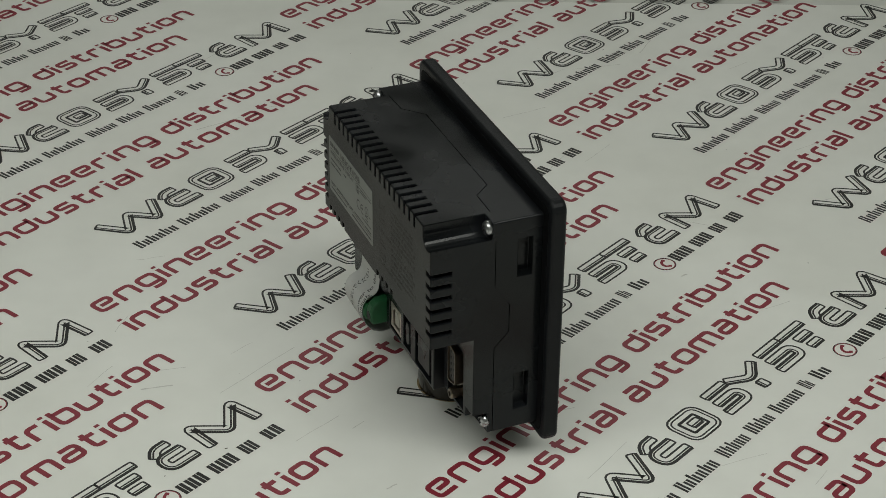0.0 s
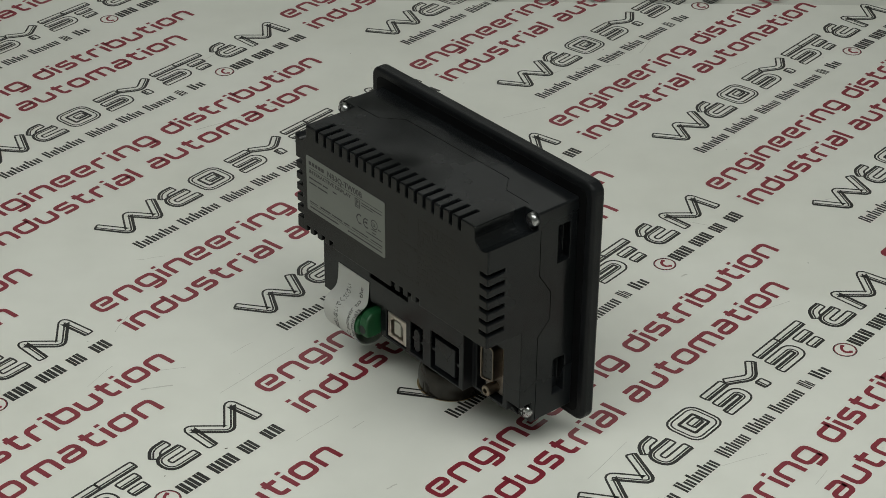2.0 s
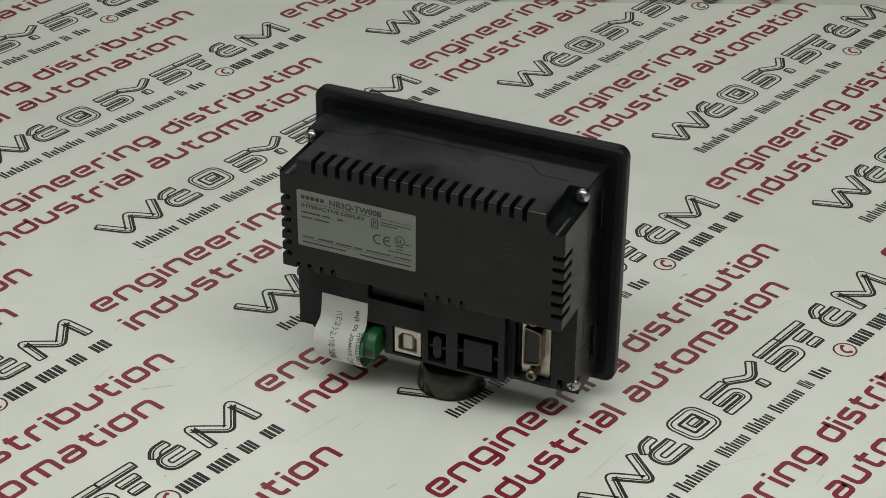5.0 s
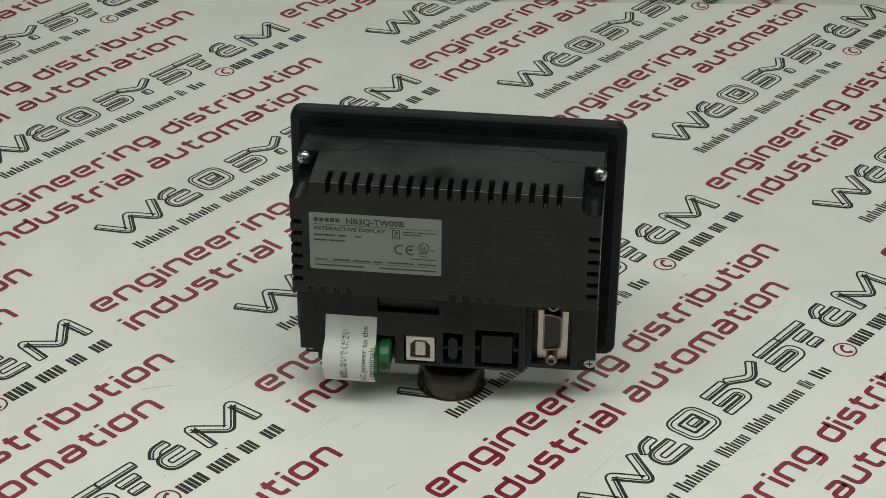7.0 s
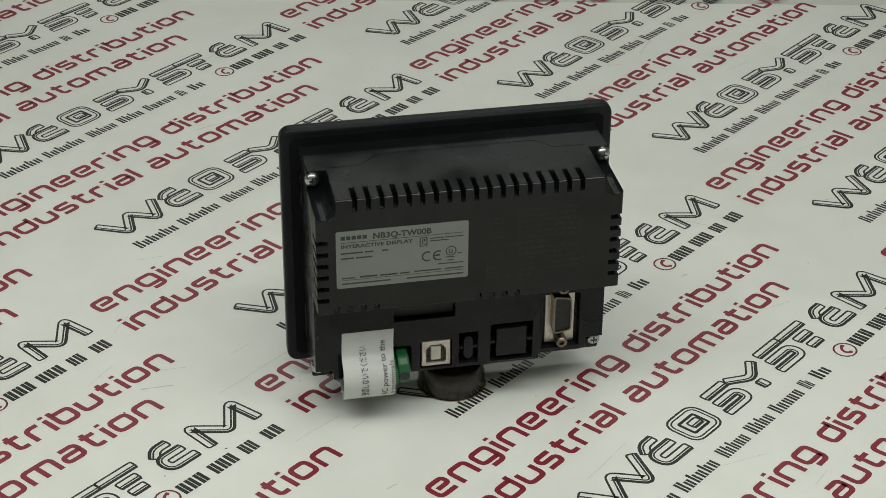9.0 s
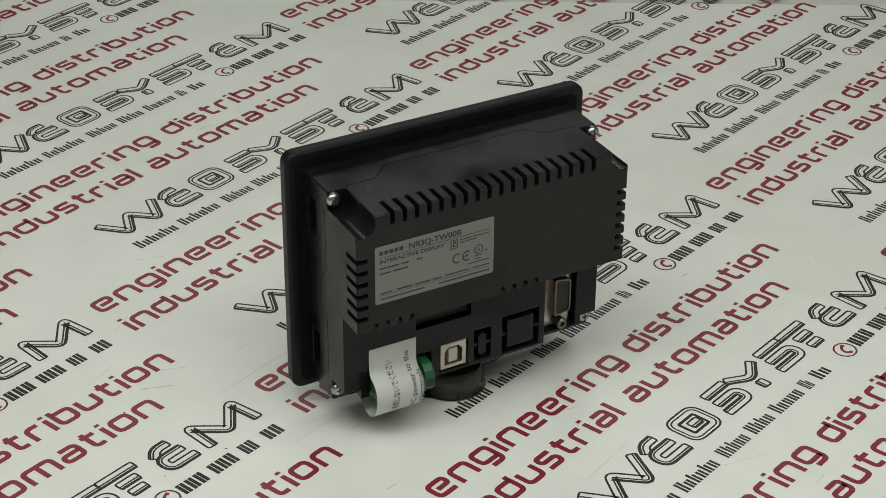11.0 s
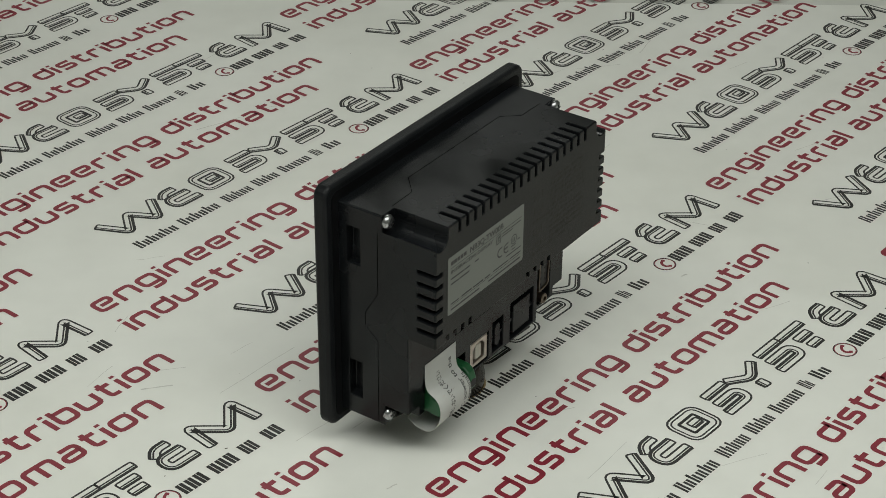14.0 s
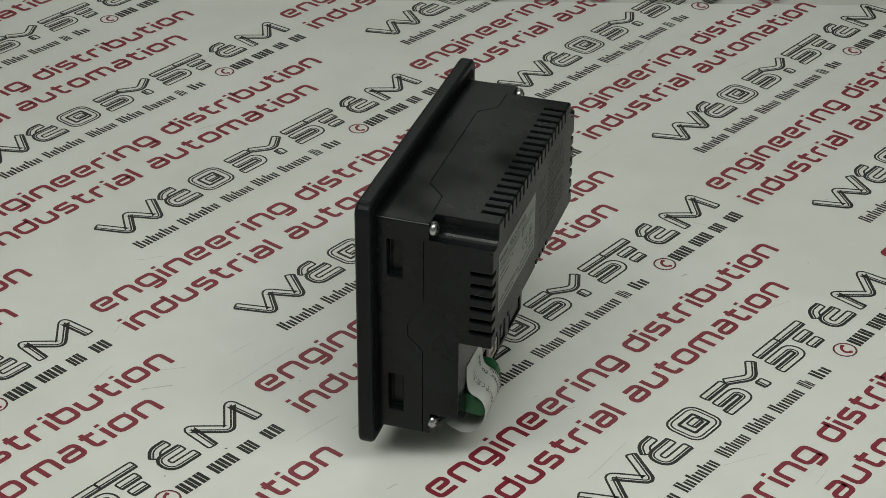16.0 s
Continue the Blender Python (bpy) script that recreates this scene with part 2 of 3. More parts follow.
def red_rows(row, single):
    """Two red lines of print."""
    bm = bmesh.new()
    red_word("engineering", 0, 120.5, -1.0, row, single, bm)
    red_word("distribution", 128.5, 240.0, -1.0, row, single, bm)
    red_word("industrial", 0, 90.6, -21.9, row, single, bm)
    red_word("automation", 98.8, 214.5, -21.9, row, single, bm)
    if single:
        bm.free()
    else:
        tagged(part("red_lettering", bm, RED, mat), kind="stuff").matrix_basis = row


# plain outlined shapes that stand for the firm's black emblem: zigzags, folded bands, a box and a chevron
def hook(u0, u1):
    """A short bar over a band folded round to the right."""
    return [[(u0 + 12, -2.2), (u0 + 5.2, -2.2), (u0 + 1.6, -6.4)], [(u1 - 1, -8.6), (u0 + 2.2, -8.6), (u0 + 2.2, -15.4), (u1 + 0.5, -15.4)]]


def fold(u0, u1):
    """A band folded round to the left under a straight bar."""
    return [[(u0 + 1, -2.4), (u1 - 1, -2.4)], [(u0 + 0.5, -8.8), (u1 - 2.2, -8.8), (u1 - 2.2, -15.3), (u0 - 1, -15.3)]]


EMBLEM = [
    [[(0.2, -1.4), (8.2, -16.2), (17.5, -3.4), (25.6, -16.2), (34.0, -1.4)]],
    hook(36.5, 53),
    [[(59.8, -2.4), (74.5, -2.4), (74.5, -15.3), (59.8, -15.3), "closed"], [(65.0, -8.8), (71.0, -8.8)]],
    fold(83, 99.8),
    [[(99.5, -2.2), (109.5, -9.0), (119, -2.2)], [(109.5, -12.2), (109.3, -17.4)]],
    fold(122.5, 141.2),
    [[(140, -2.4), (158.6, -2.4)], [(145.0, -8.8), (155.0, -8.8)], [(145.5, -15.2), (153.5, -15.2)]],
    hook(164.5, 179.5),
    [[(186.6, -17.4), (188.0, -1.8), (198.8, -14.2), (211.0, -1.8), (212.0, -17.4)]],
]


SHAPES = []


def emblem_row(row):
    if not SHAPES:
        for cell in EMBLEM:
            for st in cell:
                bm = bmesh.new()
                closed = st[-1] == "closed"
                pts = st[:-1] if closed else st
                line = fillet(pts, 2.0 if len(pts) > 4 else 3.2, closed) if len(pts) > 2 else [Vector(p) for p in pts]
                if closed:
                    for d, w in ((2.2, 0.95), (-2.2, 0.95), (0.6, 0.75), (-2.7, 0.8)):
                        ribbon(bm, side_points(line, d, True), w, 0.06, True)
                else:
                    loop = side_points(line, 2.05) + side_points(line, -2.05)[::-1]
                    ribbon(bm, fillet(loop, 0.9, True, 2), 0.92, 0.06, True)
                    ribbon(bm, side_points(line, -0.6), 0.75, 0.064)
                    # the heavier shadow side of each outline
                    ribbon(bm, side_points(line, -2.05), 1.45, 0.068)
                SHAPES.append(part("emblem_shape", bm, INK, mat))
        for ob in SHAPES:
            ob.matrix_basis = row
        return
    for first in SHAPES:
        ob = new("emblem_shape", first.data)
        ob.parent = mat
        ob.matrix_basis = row


# bars that stand for the black small print, two thin bars to a character
ADDRESS = ((6, 0.5, 25.0), (6, 28.0, 52.0), (5, 56.5, 74.0), (4, 76.8, 92.0), (5, 95.0, 114.5), (2, 117.5, 122.5), (2, 126.5, 136.0))
NUMBER = ((3, 159.0, 172.5), (3, 175.5, 188.5), (2, 192.0, 199.5), (2, 204.5, 213.5))


def bar_row(row, u, v, words, thick):
    bm = bmesh.new()
    rng = random.Random(len(words))
    for count, a, b in words:
        step = (b - a) / count
        for i in range(count):
            for k, at in enumerate((0.08, 0.52)):
                tall = 6.9 if (words is NUMBER or i == 0 or (k == 0 and rng.random() < 0.3)) else 5.0
                x = u + a + (i + at) * step
                vs = [bm.verts.new(p) for p in ((x, v, 0.06), (x + step * thick, v, 0.06), (x + step * thick, v + tall, 0.06), (x, v + tall, 0.06))]
                bm.faces.new(vs)
    part("small_print", bm, INK, mat).matrix_basis = row


def handset_mark(row, u, v):
    bm = bmesh.new()
    ring = [Vector((u + 5.0 * math.cos(a), v + 5.0 * math.sin(a))) for a in [2 * math.pi * i / 32 for i in range(32)]]
    ribbon(bm, ring, 0.4, 0.06, True)
    part("handset_ring", bm, INK, mat).matrix_basis = row
    bm = bmesh.new()
    ribbon(bm, side_points(ring, 0.42, True), 0.42, 0.06, True)
    ribbon(bm, fillet([(u + 1.8, v + 2.6), (u - 0.6, v + 1.6), (u - 1.6, v - 1.2), (u + 0.2, v - 2.8)], 1.5), 1.3, 0.07)
    for p, q in (((1.4, 3.0), (2.2, 1.6)), ((-0.2, -3.2), (1.0, -2.2))):
        ribbon(bm, [Vector((u + p[0], v + p[1])), Vector((u + q[0], v + q[1]))], 1.5, 0.075)
    part("handset_mark", bm, RED, mat).matrix_basis = row


def black_rows(row):
    emblem_row(row)
    bar_row(row, 0.0, -32.0, ADDRESS, 0.31)
    handset_mark(row, 152.5, -28.0)
    bar_row(row, -0.5, -31.7, NUMBER, 0.37)


for u, v in ((-25.8, -83.4), (-19.1, 13.8), (-18.3, 109.4), (-13.3, 206.5), (-12.5, 304.7), (-8.4, 401.7),
             (223.5, -127.5), (226.2, -31.7), (232, 65.5), (227, 162.2), (229.2, 258.5), (229.5, 355.5),
             (-281, -40.5), (-281.6, 57.2), (-286.1, 154.2), (-287, 251)):
    black_rows(row_at(u, v))
NEAR = ((-61.4, -46.5), (-55.1, 51.4), (-60.0, 147.6), (206.7, 7.1), (208.7, 104.7), (-304.2, 94.7), (-305.3, -2.1))
for u, v in ((-62.0, -142.0), (-61.4, -46.5), (-55.1, 51.4), (-60.0, 147.6), (-56.5, 245.4), (-59.6, 342.0), (-59.5, 439),
             (205.5, -89.5), (206.7, 7.1), (208.7, 104.7), (211.0, 201.5), (212.0, 300.3),
             (-306.5, -99), (-305.3, -2.1), (-304.2, 94.7), (-299.4, 192.2), (-302, 290)):
    red_rows(row_at(u, v), (u, v) in NEAR)

# scratches and specks of dirt on the mat
rng = random.Random(11)
for x0, y0, x1, y1, w in ((-94, -10, -66.5, 24, 0.3), (-45, -24.6, -61, -42, 0.3), (-126.5, -8, -114, -4.7, 0.7), (102, 84, 104.6, 86, 0.8), (-24.2, -71.6, -20.5, -68.4, 0.6)):
    bm = bmesh.new()
    ribbon(bm, [Vector((x0 + (x1 - x0) * t + 0.5 * math.sin(9 * t), y0 + (y1 - y0) * t)) for t in (0, 0.3, 0.65, 1)], w, 0.03)
    part("scratch", bm, SCUFF, mat)
for k in range(34):
    x, y = rng.uniform(-250, 250), rng.uniform(-75, 330)
    a = radians(rng.gauss(35, 22))
    length = rng.uniform(6, 30)
    pts = [Vector((x + math.cos(a) * length * t + rng.uniform(-0.3, 0.3), y + math.sin(a) * length * t + rng.uniform(-0.3, 0.3))) for t in (0, 0.3, 0.65, 1)]
    bm = bmesh.new()
    ribbon(bm, pts, rng.uniform(0.15, 0.38), 0.03)
    part("scratch", bm, SCUFF, mat)
for k in range(60):
    x, y, r = rng.uniform(-250, 250), rng.uniform(-75, 370), rng.uniform(0.2, 0.6)
    bm = bmesh.new()
    bm.faces.new([bm.verts.new((x + r * rng.uniform(0.5, 1.3) * math.cos(b), y + r * rng.uniform(0.5, 1.3) * math.sin(b), 0.035)) for b in [math.pi * i / 3.5 for i in range(7)]])
    part("speck", bm, DIRT if k % 3 == 0 else SCUFF, mat)

# ---- turntable ----
disc = tagged(new("turntable_disc"), "small round dark brown turntable disc set in the mat", "turntable")
bm = bmesh.new()
lathe(bm, [(13.2, -6), (13.3, 0.0), (13.6, 2.0), (13.7, 4.0), (13.6, 5.4), (13.3, 7.0), (12.8, 8.6), (12.2, 10.2), (11.6, 11.0), (0.4, 11.0)], (0, 0, 0))
part("plate", bm, BROWN, disc, smooth=True)
bm = bmesh.new()
lathe(bm, [(4.0, -8.0), (4.0, -5.9), (0.3, -5.9)], (0, 0, 0), n=24)
part("hub", bm, BROWN, disc)
rim = bmesh.new()
lathe(rim, [(14.15, -1.95), (14.15, -0.15), (13.5, -0.15), (13.5, -1.95)], (0, 0, 0), n=48)
tagged(finish("board_edge", rim, CORK), "pale raw board edge round the hole in the mat", "trim", kind="structure")

# ---- operator panel: local axes x across its back, y towards its screen, z up from its lower bezel edge ----
panel = tagged(new("operator_panel"), "black plastic touch panel seen from behind, standing on the turntable", "operator panel")


def cut(ob, bm):
    """Cut a closed shape out of a mesh object for good."""
    bmesh.ops.recalc_face_normals(bm, faces=bm.faces)
    me = bpy.data.meshes.new("cutter")
    bm.to_mesh(me)
    bm.free()
    me.transform(Matrix.Scale(MM, 4))
    tool = new("cutter", me)
    md = ob.modifiers.new("cut", "BOOLEAN")
    md.operation, md.object, md.solver = "DIFFERENCE", tool, "EXACT"
    bpy.context.view_layer.update()
    made = bpy.data.meshes.new_from_object(ob.evaluated_get(bpy.context.evaluated_depsgraph_get()))
    ob.modifiers.remove(md)
    old = ob.data
    ob.data = made
    bpy.data.meshes.remove(old)
    bpy.data.objects.remove(tool)


BW, BACK, LOW, RIGHT_LOW = 58.4, -33.0, -20.5, -15.6
bm = boxes((-BW, BW, BACK, 11.5, 5.5, 98.0))
bmesh.ops.bevel(bm, geom=list(bm.edges), offset=0.7, segments=3, profile=0.5, affect="EDGES")
body = part("body", bm, PLASTIC, panel)
bm = bmesh.new()
extrude_poly(bm, [(-70, -40), (70, -40), (70, RIGHT_LOW), (31.0, RIGHT_LOW), (31.0, LOW), (-70, LOW)], "z", 0, 49.2)
cut(body, bm)
cut(body, boxes((-70, 70, -40, -9.8, 0, 10.4)))
for sx in (-1, 1):
    # screw channels at the upper corners and pockets at the lower ones
    bm = bmesh.new()
    lathe(bm, [(4.4, -40), (4.4, -9.0)], (sx * 55.2, 0, 94.3), "y", 28)
    cut(body, bm)
    a, b = sorted((sx * 50.8, sx * 70))
    cut(body, boxes((a, b, -40, -9.0, 94.3, 110)))
    cut(body, boxes((*sorted((sx * 51.4, sx * 70)), -40, -9.4, 0, 14.8)))
    # vents over the side edges and catch holes
    a, b = sorted((sx * 54.0, sx * 70))
    c, d = sorted((sx * 55.6, sx * 70))
    e, f = sorted((sx * 54.6, sx * 70))
    cut(body, boxes(*[(a, b, -40, -31.2, 54.4 + 5 * i, 56.2 + 5 * i) for i in range(6)]))
    cut(body, boxes(*[(c, d, -40, -24.6, 54.4 + 5 * i, 56.2 + 5 * i) for i in range(6)]))
    cut(body, boxes((e, f, 1.4, 7.2, 73.4, 89.2), (e, f, 1.2, 7.0, 14.0, 30.2)))
tops = [-43.6 + 5.055 * i for i in range(18)]
cut(body, boxes(*[(x - 0.85, x + 0.85, -40, -31.6, 94.4, 110) for x in tops]))
cut(body, boxes(*[(x - 0.85, x + 0.85, -40, -24.2, 93.0, 110) for x in tops]))
dots = (-51.0, -46.2, -41.0, -36.0, 3.4, 8.5, 13.5, 18.4)
cut(body, boxes(*[(x - 1.05, x + 1.05, -40, -30.2, 40, 52.0) for x in dots]))
cut(body, boxes((-27.3, -3.1, -40, -17.0, 34.7, 40.6), (-16.9, -4.2, -40, -16.0, 11.5, 24.1)))
cut(body, boxes((-1.4, 6.2, -40, -13.0, 12.0, 26.3), (11.3, 28.3, -40, -13.0, 11.3, 28.7)))
cut(body, boxes((33.4, 48.6, -40, -11.4, 11.6, 36.6)))
cut(body, boxes((-47.5, -20.6, -40, -14.5, 6.0, 23.0)))


# round all the edges of the body before the fine lines are cut
md = body.modifiers.new("bevel", "BEVEL")
md.width, md.segments, md.limit_method, md.angle_limit = 0.32 * MM, 2, "ANGLE", radians(40)
md.use_clamp_overlap = False
bpy.context.view_layer.update()
rounded = bpy.data.meshes.new_from_object(body.evaluated_get(bpy.context.evaluated_depsgraph_get()))
body.modifiers.remove(md)
body.data = rounded


def groove(line, axis, lo, hi):
    """A fine parting line cut into a face of the body."""
    bm = bmesh.new()
    outline = [(p.x, p.y) for p in side_points(line, 0.17)] + [(p.x, p.y) for p in side_points(line, -0.17)[::-1]]
    extrude_poly(bm, outline, axis, lo, hi)
    cut(body, bm)


groove([(-50.2, -7.6), (-37.5, -7.2), (-29.5, 0.2), (31.5, 0.2), (37.5, -6.4), (50.2, -6.6)], "z", 97.3, 99.0)
groove([(-6.8, 90.5), (-6.8, 64), (-0.8, 54), (-0.8, 48.5), (-6.6, 43), (-6.6, 6)], "x", -60.0, -BW + 0.7)
groove([(-7.6, 90.5), (-7.6, 71), (-1.6, 62), (-1.6, 50), (-7.4, 44), (-7.4, 6)], "x", BW - 0.7, 60.0)
# finely textured back plate, apart from smooth sides; its paler tone paints in light
body.data.materials.append(LIT_BACK)
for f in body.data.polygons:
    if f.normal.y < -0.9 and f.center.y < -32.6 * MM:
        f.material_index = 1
# bezel: a deep rounded frame with a thin lip
bm = bmesh.new()
extrude_poly(bm, round_rect(-65.6, 65.6, -0.4, 105.2, 4.5), "y", 11.2, 17.2)
part("bezel", bm, BEZEL, panel, "matt black rounded front bezel", bevel=1.5, segs=4)
bm = bmesh.new()
ring = [[bm.verts.new((x, y, z)) for x, z in outline] for outline, y in ((round_rect(-62.0, 62.0, 3.0, 101.8, 3.0), 11.5), (round_rect(-62.0, 62.0, 3.0, 101.8, 3.0), 11.0), (round_rect(-BW, BW, 5.6, 97.9, 1.0), 11.0), (round_rect(-BW, BW, 5.6, 97.9, 1.0), 11.5))]
for a, b in zip(ring, ring[1:]):
    for i in range(len(a)):
        j = (i + 1) % len(a)
        bm.faces.new((a[i], a[j], b[j], b[i]))
part("gasket", bm, GASKET, panel, "matt black rubber seal behind the bezel")
bm = bmesh.new()
extrude_poly(bm, round_rect(-50, 50, 18, 90, 1), "y", 16.7, 17.1)
part("screen", bm, PIT, panel, "dark touch screen on the hidden front")


# screws
for sx in (-1, 1):
    for z in (95.2, 10.4):
        x = sx * 56.2
        bm = bmesh.new()
        lathe(bm, [(2.75, -9.0), (2.75, -10.4), (2.35, -11.2), (1.3, -11.7), (0.2, -11.8)], (x, 0, z), "y", 24)
        screw = part("screw", bm, STEEL, panel, "bright cross-head steel screw", smooth=True)
        part("cross_recess", boxes((x - 1.35, x + 1.35, -11.92, -11.2, z - 0.24, z + 0.24), (x - 0.24, x + 0.24, -11.94, -11.2, z - 1.35, z + 1.35)), PIT, screw)

# square USB socket
usb = part("usb_socket", boxes((-16.4, -4.6, -20.2, -16.2, 12.0, 23.6)), TIN, panel, "square metal USB socket", bevel=0.4)
cut(usb, extrude_poly(bmesh.new(), [(-14.4, 13.8), (-6.6, 13.8), (-6.6, 19.8), (-8.4, 21.8), (-12.6, 21.8), (-14.4, 19.8)], "y", -30, -17.0))
part("cavity", boxes((-14.6, -6.4, -17.15, -17.0, 13.7, 21.9)), USB_INSIDE, usb)
part("tongue", boxes((-12.5, -8.5, -19.9, -16.8, 14.6, 20.8)), CREAM, usb, bevel=0.3)

# blank covers
bm = bmesh.new()
extrude_poly(bm, [(1.6, 13.9), (3.2, 13.9), (4.3, 15.4), (4.3, 22.7), (3.2, 24.2), (1.6, 24.2), (0.5, 22.7), (0.5, 15.4)], "y", -20.3, -12.9)
part("blank_cover", bm, PLASTIC, panel, bevel=0.3)
for x in (-0.6, 5.4):
    part("cover_bridge", boxes((x - 0.9, x + 0.9, -19.8, -13.0, 18.4, 19.6)), PLASTIC, panel)
part("blank_cover", boxes((13.7, 25.9, -20.3, -12.9, 13.5, 26.4)), PLASTIC, panel, bevel=0.3)
for x in (12.2, 27.4):
    part("cover_bridge", boxes((x - 1.0, x + 1.0, -19.8, -13.0, 19.4, 20.6)), PLASTIC, panel)
part("card_slot_floor", boxes((-27.2, -3.2, -17.4, -17.0, 34.8, 40.5)), PIT, panel)

# nine-way serial connector
plate = bmesh.new()
extrude_poly(plate, round_rect(35.3, 47.1, 12.2, 36.0, 0.6), "y", -12.4, -11.3)
serial = part("serial_connector", plate, TIN, panel, "nine-way serial connector with metal shell")
shell = [(37.5, 36.6), (44.9, 35.2), (44.9, 20.4), (37.5, 19.0)]
bm = bmesh.new()
outer, inner = fillet(shell, 1.6, True), fillet([(38.1, 35.9), (44.3, 34.7), (44.3, 20.9), (38.1, 19.7)], 1.4, True)
va, vb, vc, vd = [[bm.verts.new((p.x, y, p.y)) for p in q] for q, y in ((outer, -12.3), (outer, -17.4), (inner, -17.4), (inner, -12.3))]
for a, b in ((va, vb), (vb, vc), (vc, vd)):
    for i in range(len(a)):
        j = (i + 1) % len(a)
        bm.faces.new((a[i], a[j], b[j], b[i]))
part("shell", bm, DULL, serial)
bm = bmesh.new()
extrude_poly(bm, [(p.x, p.y) for p in inner], "y", -16.8, -12.3)
part("insert", bm, INSERT, serial, "black plastic insert with contact holes")
for k in range(5):
    part("contact_hole", lathe(bmesh.new(), [(0.65, -16.95), (0.65, -16.75)], (39.8, 0, 33.2 - 2.75 * k), "y", 10), PIT, serial)
for k in range(4):
    part("contact_hole", lathe(bmesh.new(), [(0.65, -16.95), (0.65, -16.75)], (42.6, 0, 31.8 - 2.75 * k), "y", 10), PIT, serial)
for z in (39.9, 14.9):
    bm = bmesh.new()
    lathe(bm, [(2.3, -12.3), (2.3, -17.6), (1.9, -18.0), (1.1, -18.0), (1.1, -16.5), (0.1, -16.5)], (41.2, 0, z), "y", 16)
    part("jack_screw", bm, DULL, serial)

# green terminal plug
bm = bmesh.new()
extrude_poly(bm, [(-15.0, 10.4), (-26.4, 9.0), (-28.0, 11.0), (-28.0, 14.6), (-26.4, 16.6), (-23.5, 17.4), (-22.8, 19.0), (-15.0, 19.0)], "x", -46.6, -26.6)
extrude_poly(bm, [(-15.0, 9.6), (-25.4, 9.2), (-26.9, 10.8), (-27.0, 15.4), (-26.0, 18.2), (-23.6, 20.4), (-15.0, 20.6)], "x", -26.6, -22.0)
plug = part("terminal_plug", bm, GREEN, panel, "green plastic screw-terminal plug", bevel=0.9)
for k in range(3):
    x = -31.0 - 6.5 * k
    part("wire_hole", lathe(bmesh.new(), [(1.7, -28.2), (1.7, -27.9)], (x, 0, 13.4), "y", 16), PIT, plug)
    part("clamp_screw", lathe(bmesh.new(), [(1.9, 17.4), (1.9, 18.2), (0.2, 18.2)], (x, -25.0, 0), "z", 16), TIN, plug)
part("wire_hole", lathe(bmesh.new(), [(1.9, -27.12), (1.9, -26.8)], (-24.3, 0, 13.4), "y", 16), PIT, plug)

# paper tag that hangs from the back and curls under the plug
PROFILE = fillet([(-20.75, 31.8), (-20.85, 26.0), (-21.7, 20.6), (-26.9, 18.8), (-28.9, 14.0), (-27.6, 7.0), (-23.1, 1.8), (-17.0, 1.6), (-12.5, 4.4)], 4.0, False, 5)
LENGTHS = [0.0]
for p, q in zip(PROFILE, PROFILE[1:]):
    LENGTHS.append(LENGTHS[-1] + (q - p).length)


def on_tag(s, off):
    """Place on the tag's curve, s along it and off outside of it."""
    for i in range(len(PROFILE) - 1):
        if s <= LENGTHS[i + 1] or i == len(PROFILE) - 2:
            p, q = PROFILE[i], PROFILE[i + 1]
            d = (q - p).normalized()
            return p + d * (s - LENGTHS[i]) + Vector((d.y, -d.x)) * off


bm = bmesh.new()
rows = []
steps = 60
for i in range(steps + 1):
    s = LENGTHS[-1] * i / steps
    a, b = on_tag(s, 0.0), on_tag(s, -0.18)
    sway = 1.0 * math.sin(s * 0.07)
    lx, rx = -47.8 - sway * 0.6, -27.5 - sway * 0.5
    rows.append([bm.verts.new((x, p.x, p.y)) for x, p in ((lx, a), (rx, a), (rx, b), (lx, b))])
for a, b in zip(rows, rows[1:]):
    for i in range(4):
        j = (i + 1) % 4
        bm.faces.new((a[i], a[j], b[j], b[i]))
bm.faces.new(rows[0])
bm.faces.new(rows[-1][::-1])
tag = part("warning_tag", bm, PAPER, panel, "curled white paper warning tag", smooth=False)


def tag_line(name, bm, x, end):
    """Lay a line of type along the tag, its foot at distance end from the top, its baseline at x."""
    bmesh.ops.subdivide_edges(bm, edges=[e for e in bm.edges if e.calc_length() > 0.6], cuts=2)
    for v in bm.verts:
        p = on_tag(end - v.co.x, 0.1)
        across = x - v.co.y
        v.co = Vector((across, p.x, p.y))
    part(name, bm, TAG_INK, tag)


tag_line("tag_print", fit_width(text_mesh("AC power to the", 2.3), 26.5), -31.2, 31.0)
tag_line("tag_print", fit_width(text_mesh("y terminals.", 2.3), 17.0), -28.0, 29.9)
tag_line("tag_print", fit_width(text_mesh("接続しないでください", 2.4), 23.0), -38.8, 29.5)

# type label
bm = bmesh.new()
extrude_poly(bm, round_rect(-51.0, -1.0, 60.3, 84.9, 0.8, 3), "y", -33.12, -32.95)
sheet = part("type_label", bm, SILVER, panel, "silver-grey printed type label")


def label_text(words, x, z, height, width=0.0, bold=0.012):
    bm = text_mesh(words, height, bold)
    if width:
        fit_width(bm, width)
    for v in bm.verts:
        v.co = Vector((x + v.co.x, -33.16, z + v.co.y))
    part("label_print", bm, LABEL_INK, sheet)


def label_bars(*quads):
    part("label_print", boxes(*[(x0, x1, -33.17, -33.13, z0, z1) for x0, x1, z0, z1 in quads]), LABEL_INK, sheet)


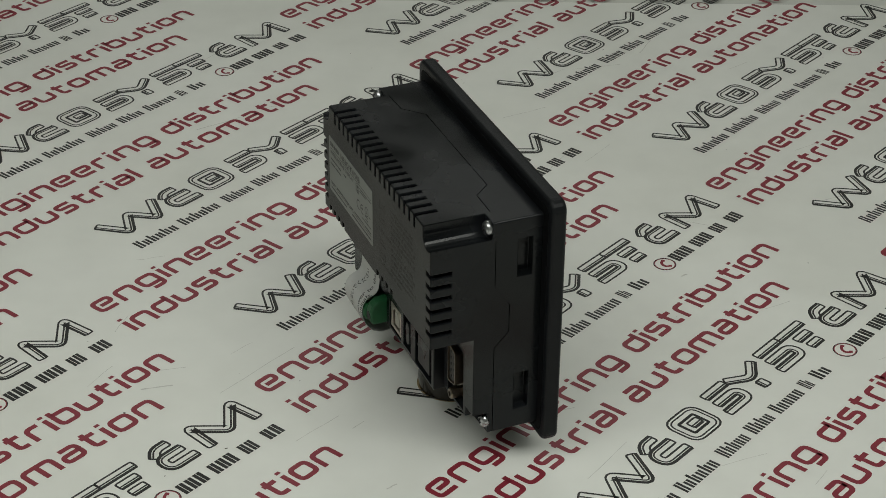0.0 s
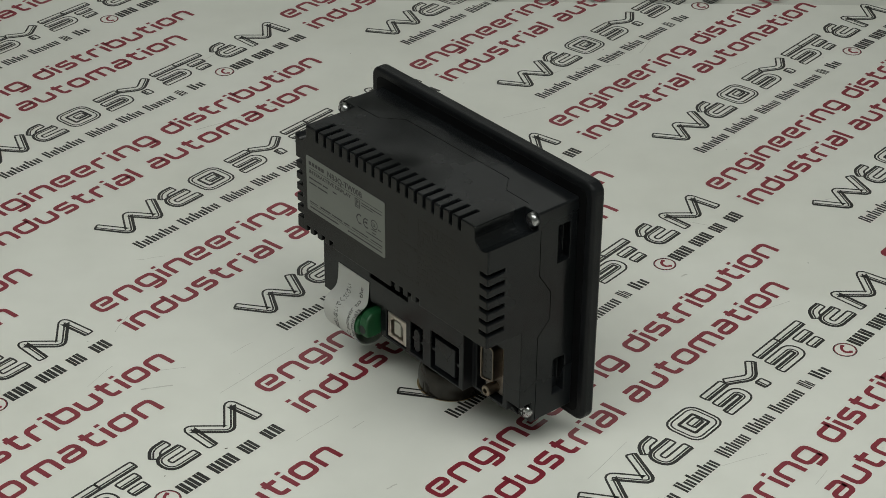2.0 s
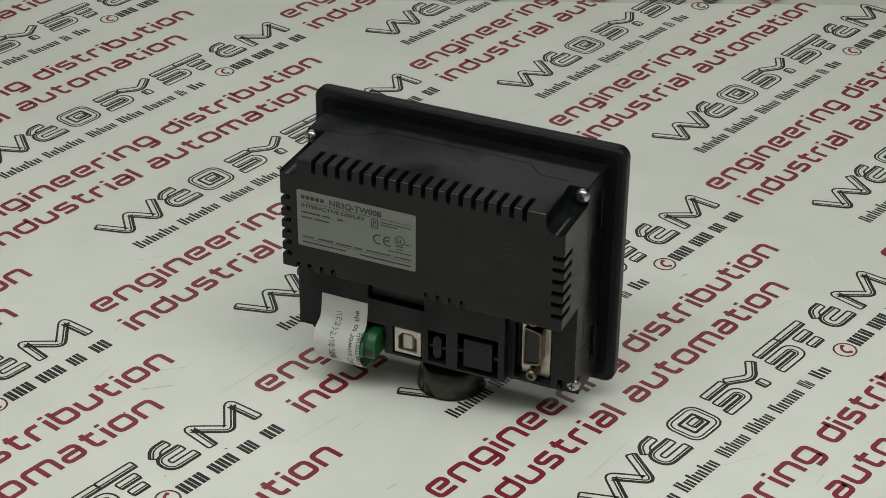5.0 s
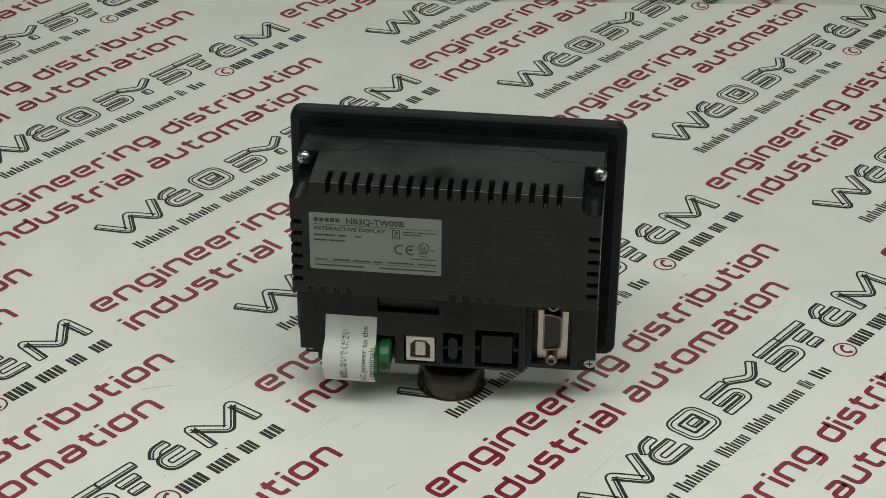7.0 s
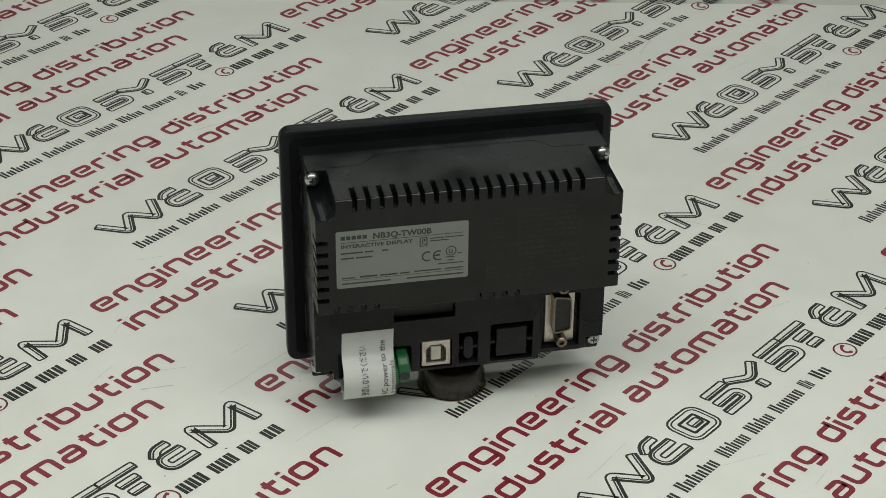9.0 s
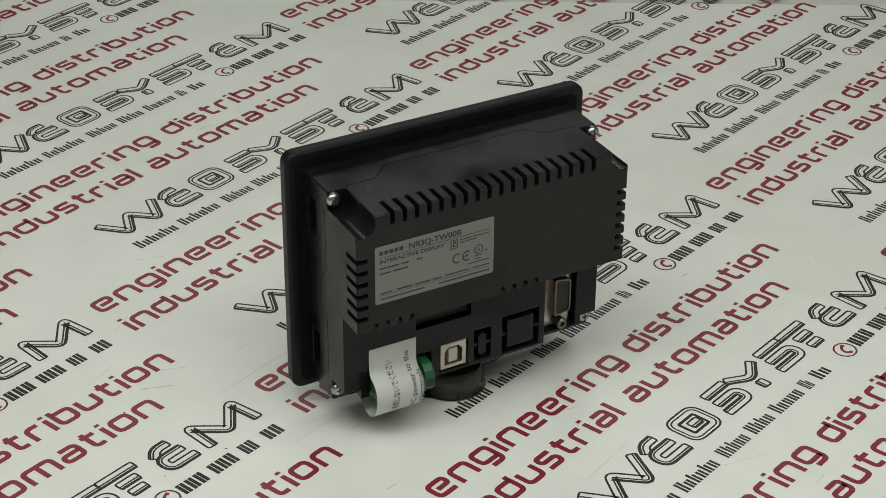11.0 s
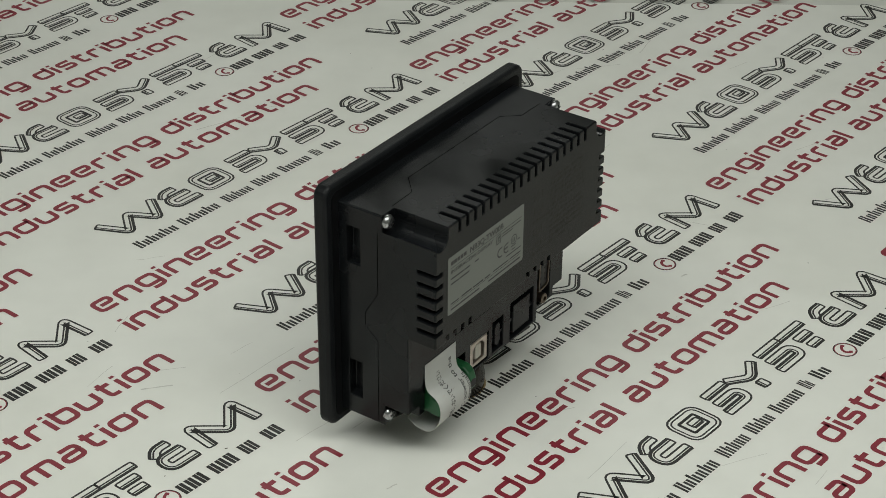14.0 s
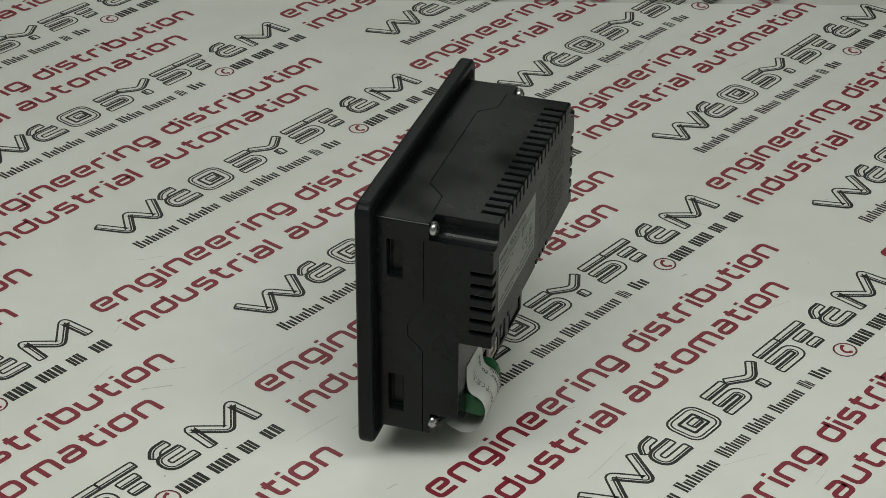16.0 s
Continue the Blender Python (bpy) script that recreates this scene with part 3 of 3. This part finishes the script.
label_bars(*[(-49.2 + 2.05 * k, -47.6 + 2.05 * k, 81.2, 82.8) for k in range(5)])
label_text("NB3Q-TW00B", -37.2, 80.8, 2.4, 22.2, 0.03)
label_text("INTERACTIVE DISPLAY", -49.3, 77.6, 1.5, 27.3, 0.03)
label_bars((-49.2, -2.6, 79.9, 80.1), (-49.2, -41.0, 75.1, 75.7), (-40.2, -37.0, 75.1, 75.7), (-33.8, -31.4, 75.1, 75.7), (-49.2, -44.4, 72.9, 73.5), (-43.6, -37.4, 72.9, 73.5))
label_bars((-15.6, -10.5, 78.4, 78.8), (-10.0, -3.0, 78.4, 78.8), (-15.6, -8.5, 77.3, 77.7), (-19.6, -16.6, 79.0, 79.3), (-19.6, -19.2, 75.6, 79.0), (-17.0, -16.6, 75.6, 79.0), (-19.6, -16.6, 75.4, 75.7), (-18.6, -18.2, 76.2, 78.6), (-18.0, -17.2, 76.2, 76.6), (-18.0, -17.4, 77.6, 78.6))
label_bars((-49.0, -44.0, 64.4, 64.9), (-42.2, -35.6, 64.4, 65.1), (-34.6, -28.0, 64.4, 65.0), (-27.0, -23.4, 64.4, 65.0), (-21.6, -11.4, 64.6, 65.1), (-10.0, -2.8, 64.6, 65.1), (-49.0, -2.8, 63.7, 63.85), (-49.0, -30.5, 61.9, 62.5), (-24.5, -2.8, 61.9, 62.5))
label_bars((-13.2, -11.9, 71.2, 71.5), (-5.2, -3.4, 71.0, 71.4), (-9.4, -6.2, 69.6, 70.0), (-9.0, -6.6, 68.2, 68.6), (-12.6, -2.8, 66.9, 67.3))


def arc_print(cx, cz, r, a0, a1, w):
    bm = bmesh.new()
    pts = [Vector((cx + r * math.cos(radians(a0 + (a1 - a0) * i / 20)), cz + r * math.sin(radians(a0 + (a1 - a0) * i / 20)))) for i in range(21)]
    ribbon(bm, pts, w, 0)
    for v in bm.verts:
        v.co = Vector((v.co.x, -33.16, v.co.y))
    part("label_print", bm, LABEL_INK, sheet)


arc_print(-16.6, 70.9, 1.9, 60, 300, 0.6)
arc_print(-12.4, 70.9, 1.9, 60, 300, 0.6)
label_bars((-14.0, -11.9, 70.65, 71.15))
arc_print(-7.6, 72.4, 1.9, 0, 360, 0.4)
label_bars((-8.5, -8.1, 71.6, 73.4), (-7.4, -7.0, 71.4, 73.0), (-8.5, -7.0, 71.5, 71.8))


# faint notice printed beside the label: rows of bars
rng = random.Random(5)
for k in range(13):
    z = 86.2 - 2.35 * k
    x, stop = (18.3, 45.0 - rng.uniform(0, 6)) if k not in (6, 12) else (6.0, 30.0)
    dims = []
    while x < stop:
        w = rng.uniform(0.5, 1.1)
        dims.append((x, x + w, -33.04, -32.95, z, z + rng.choice((0.95, 1.35))))
        x += w + (0.35 if rng.random() < 0.8 else 1.1)
    part("notice_print", boxes(*dims), NOTICE, panel)
for z in (82.0, 76.0, 66.5, 60.5):
    part("notice_print", boxes((6.4, 12.4, -33.04, -32.95, z, z + 0.5), (6.4, 6.9, -33.04, -32.95, z + 0.5, z + 3.2), (11.9, 12.4, -33.04, -32.95, z + 0.5, z + 3.2), (8.0, 10.8, -33.04, -32.95, z + 1.6, z + 2.4)), NOTICE, panel)


# ---- what moves ----
def motions():
    rows = []
    for k in range(33):
        t = 0.5 * k
        turn = -67.335 + 8.81539 * t - 0.0031169 * t * t
        rows.append((t, turn))
    walk(panel, [(t, pose(0, 0, 0.011, 0, 0, a)) for t, a in rows])
    walk(disc, [(t, pose(0, 0, 0, 0, 0, a)) for t, a in rows])


motions()
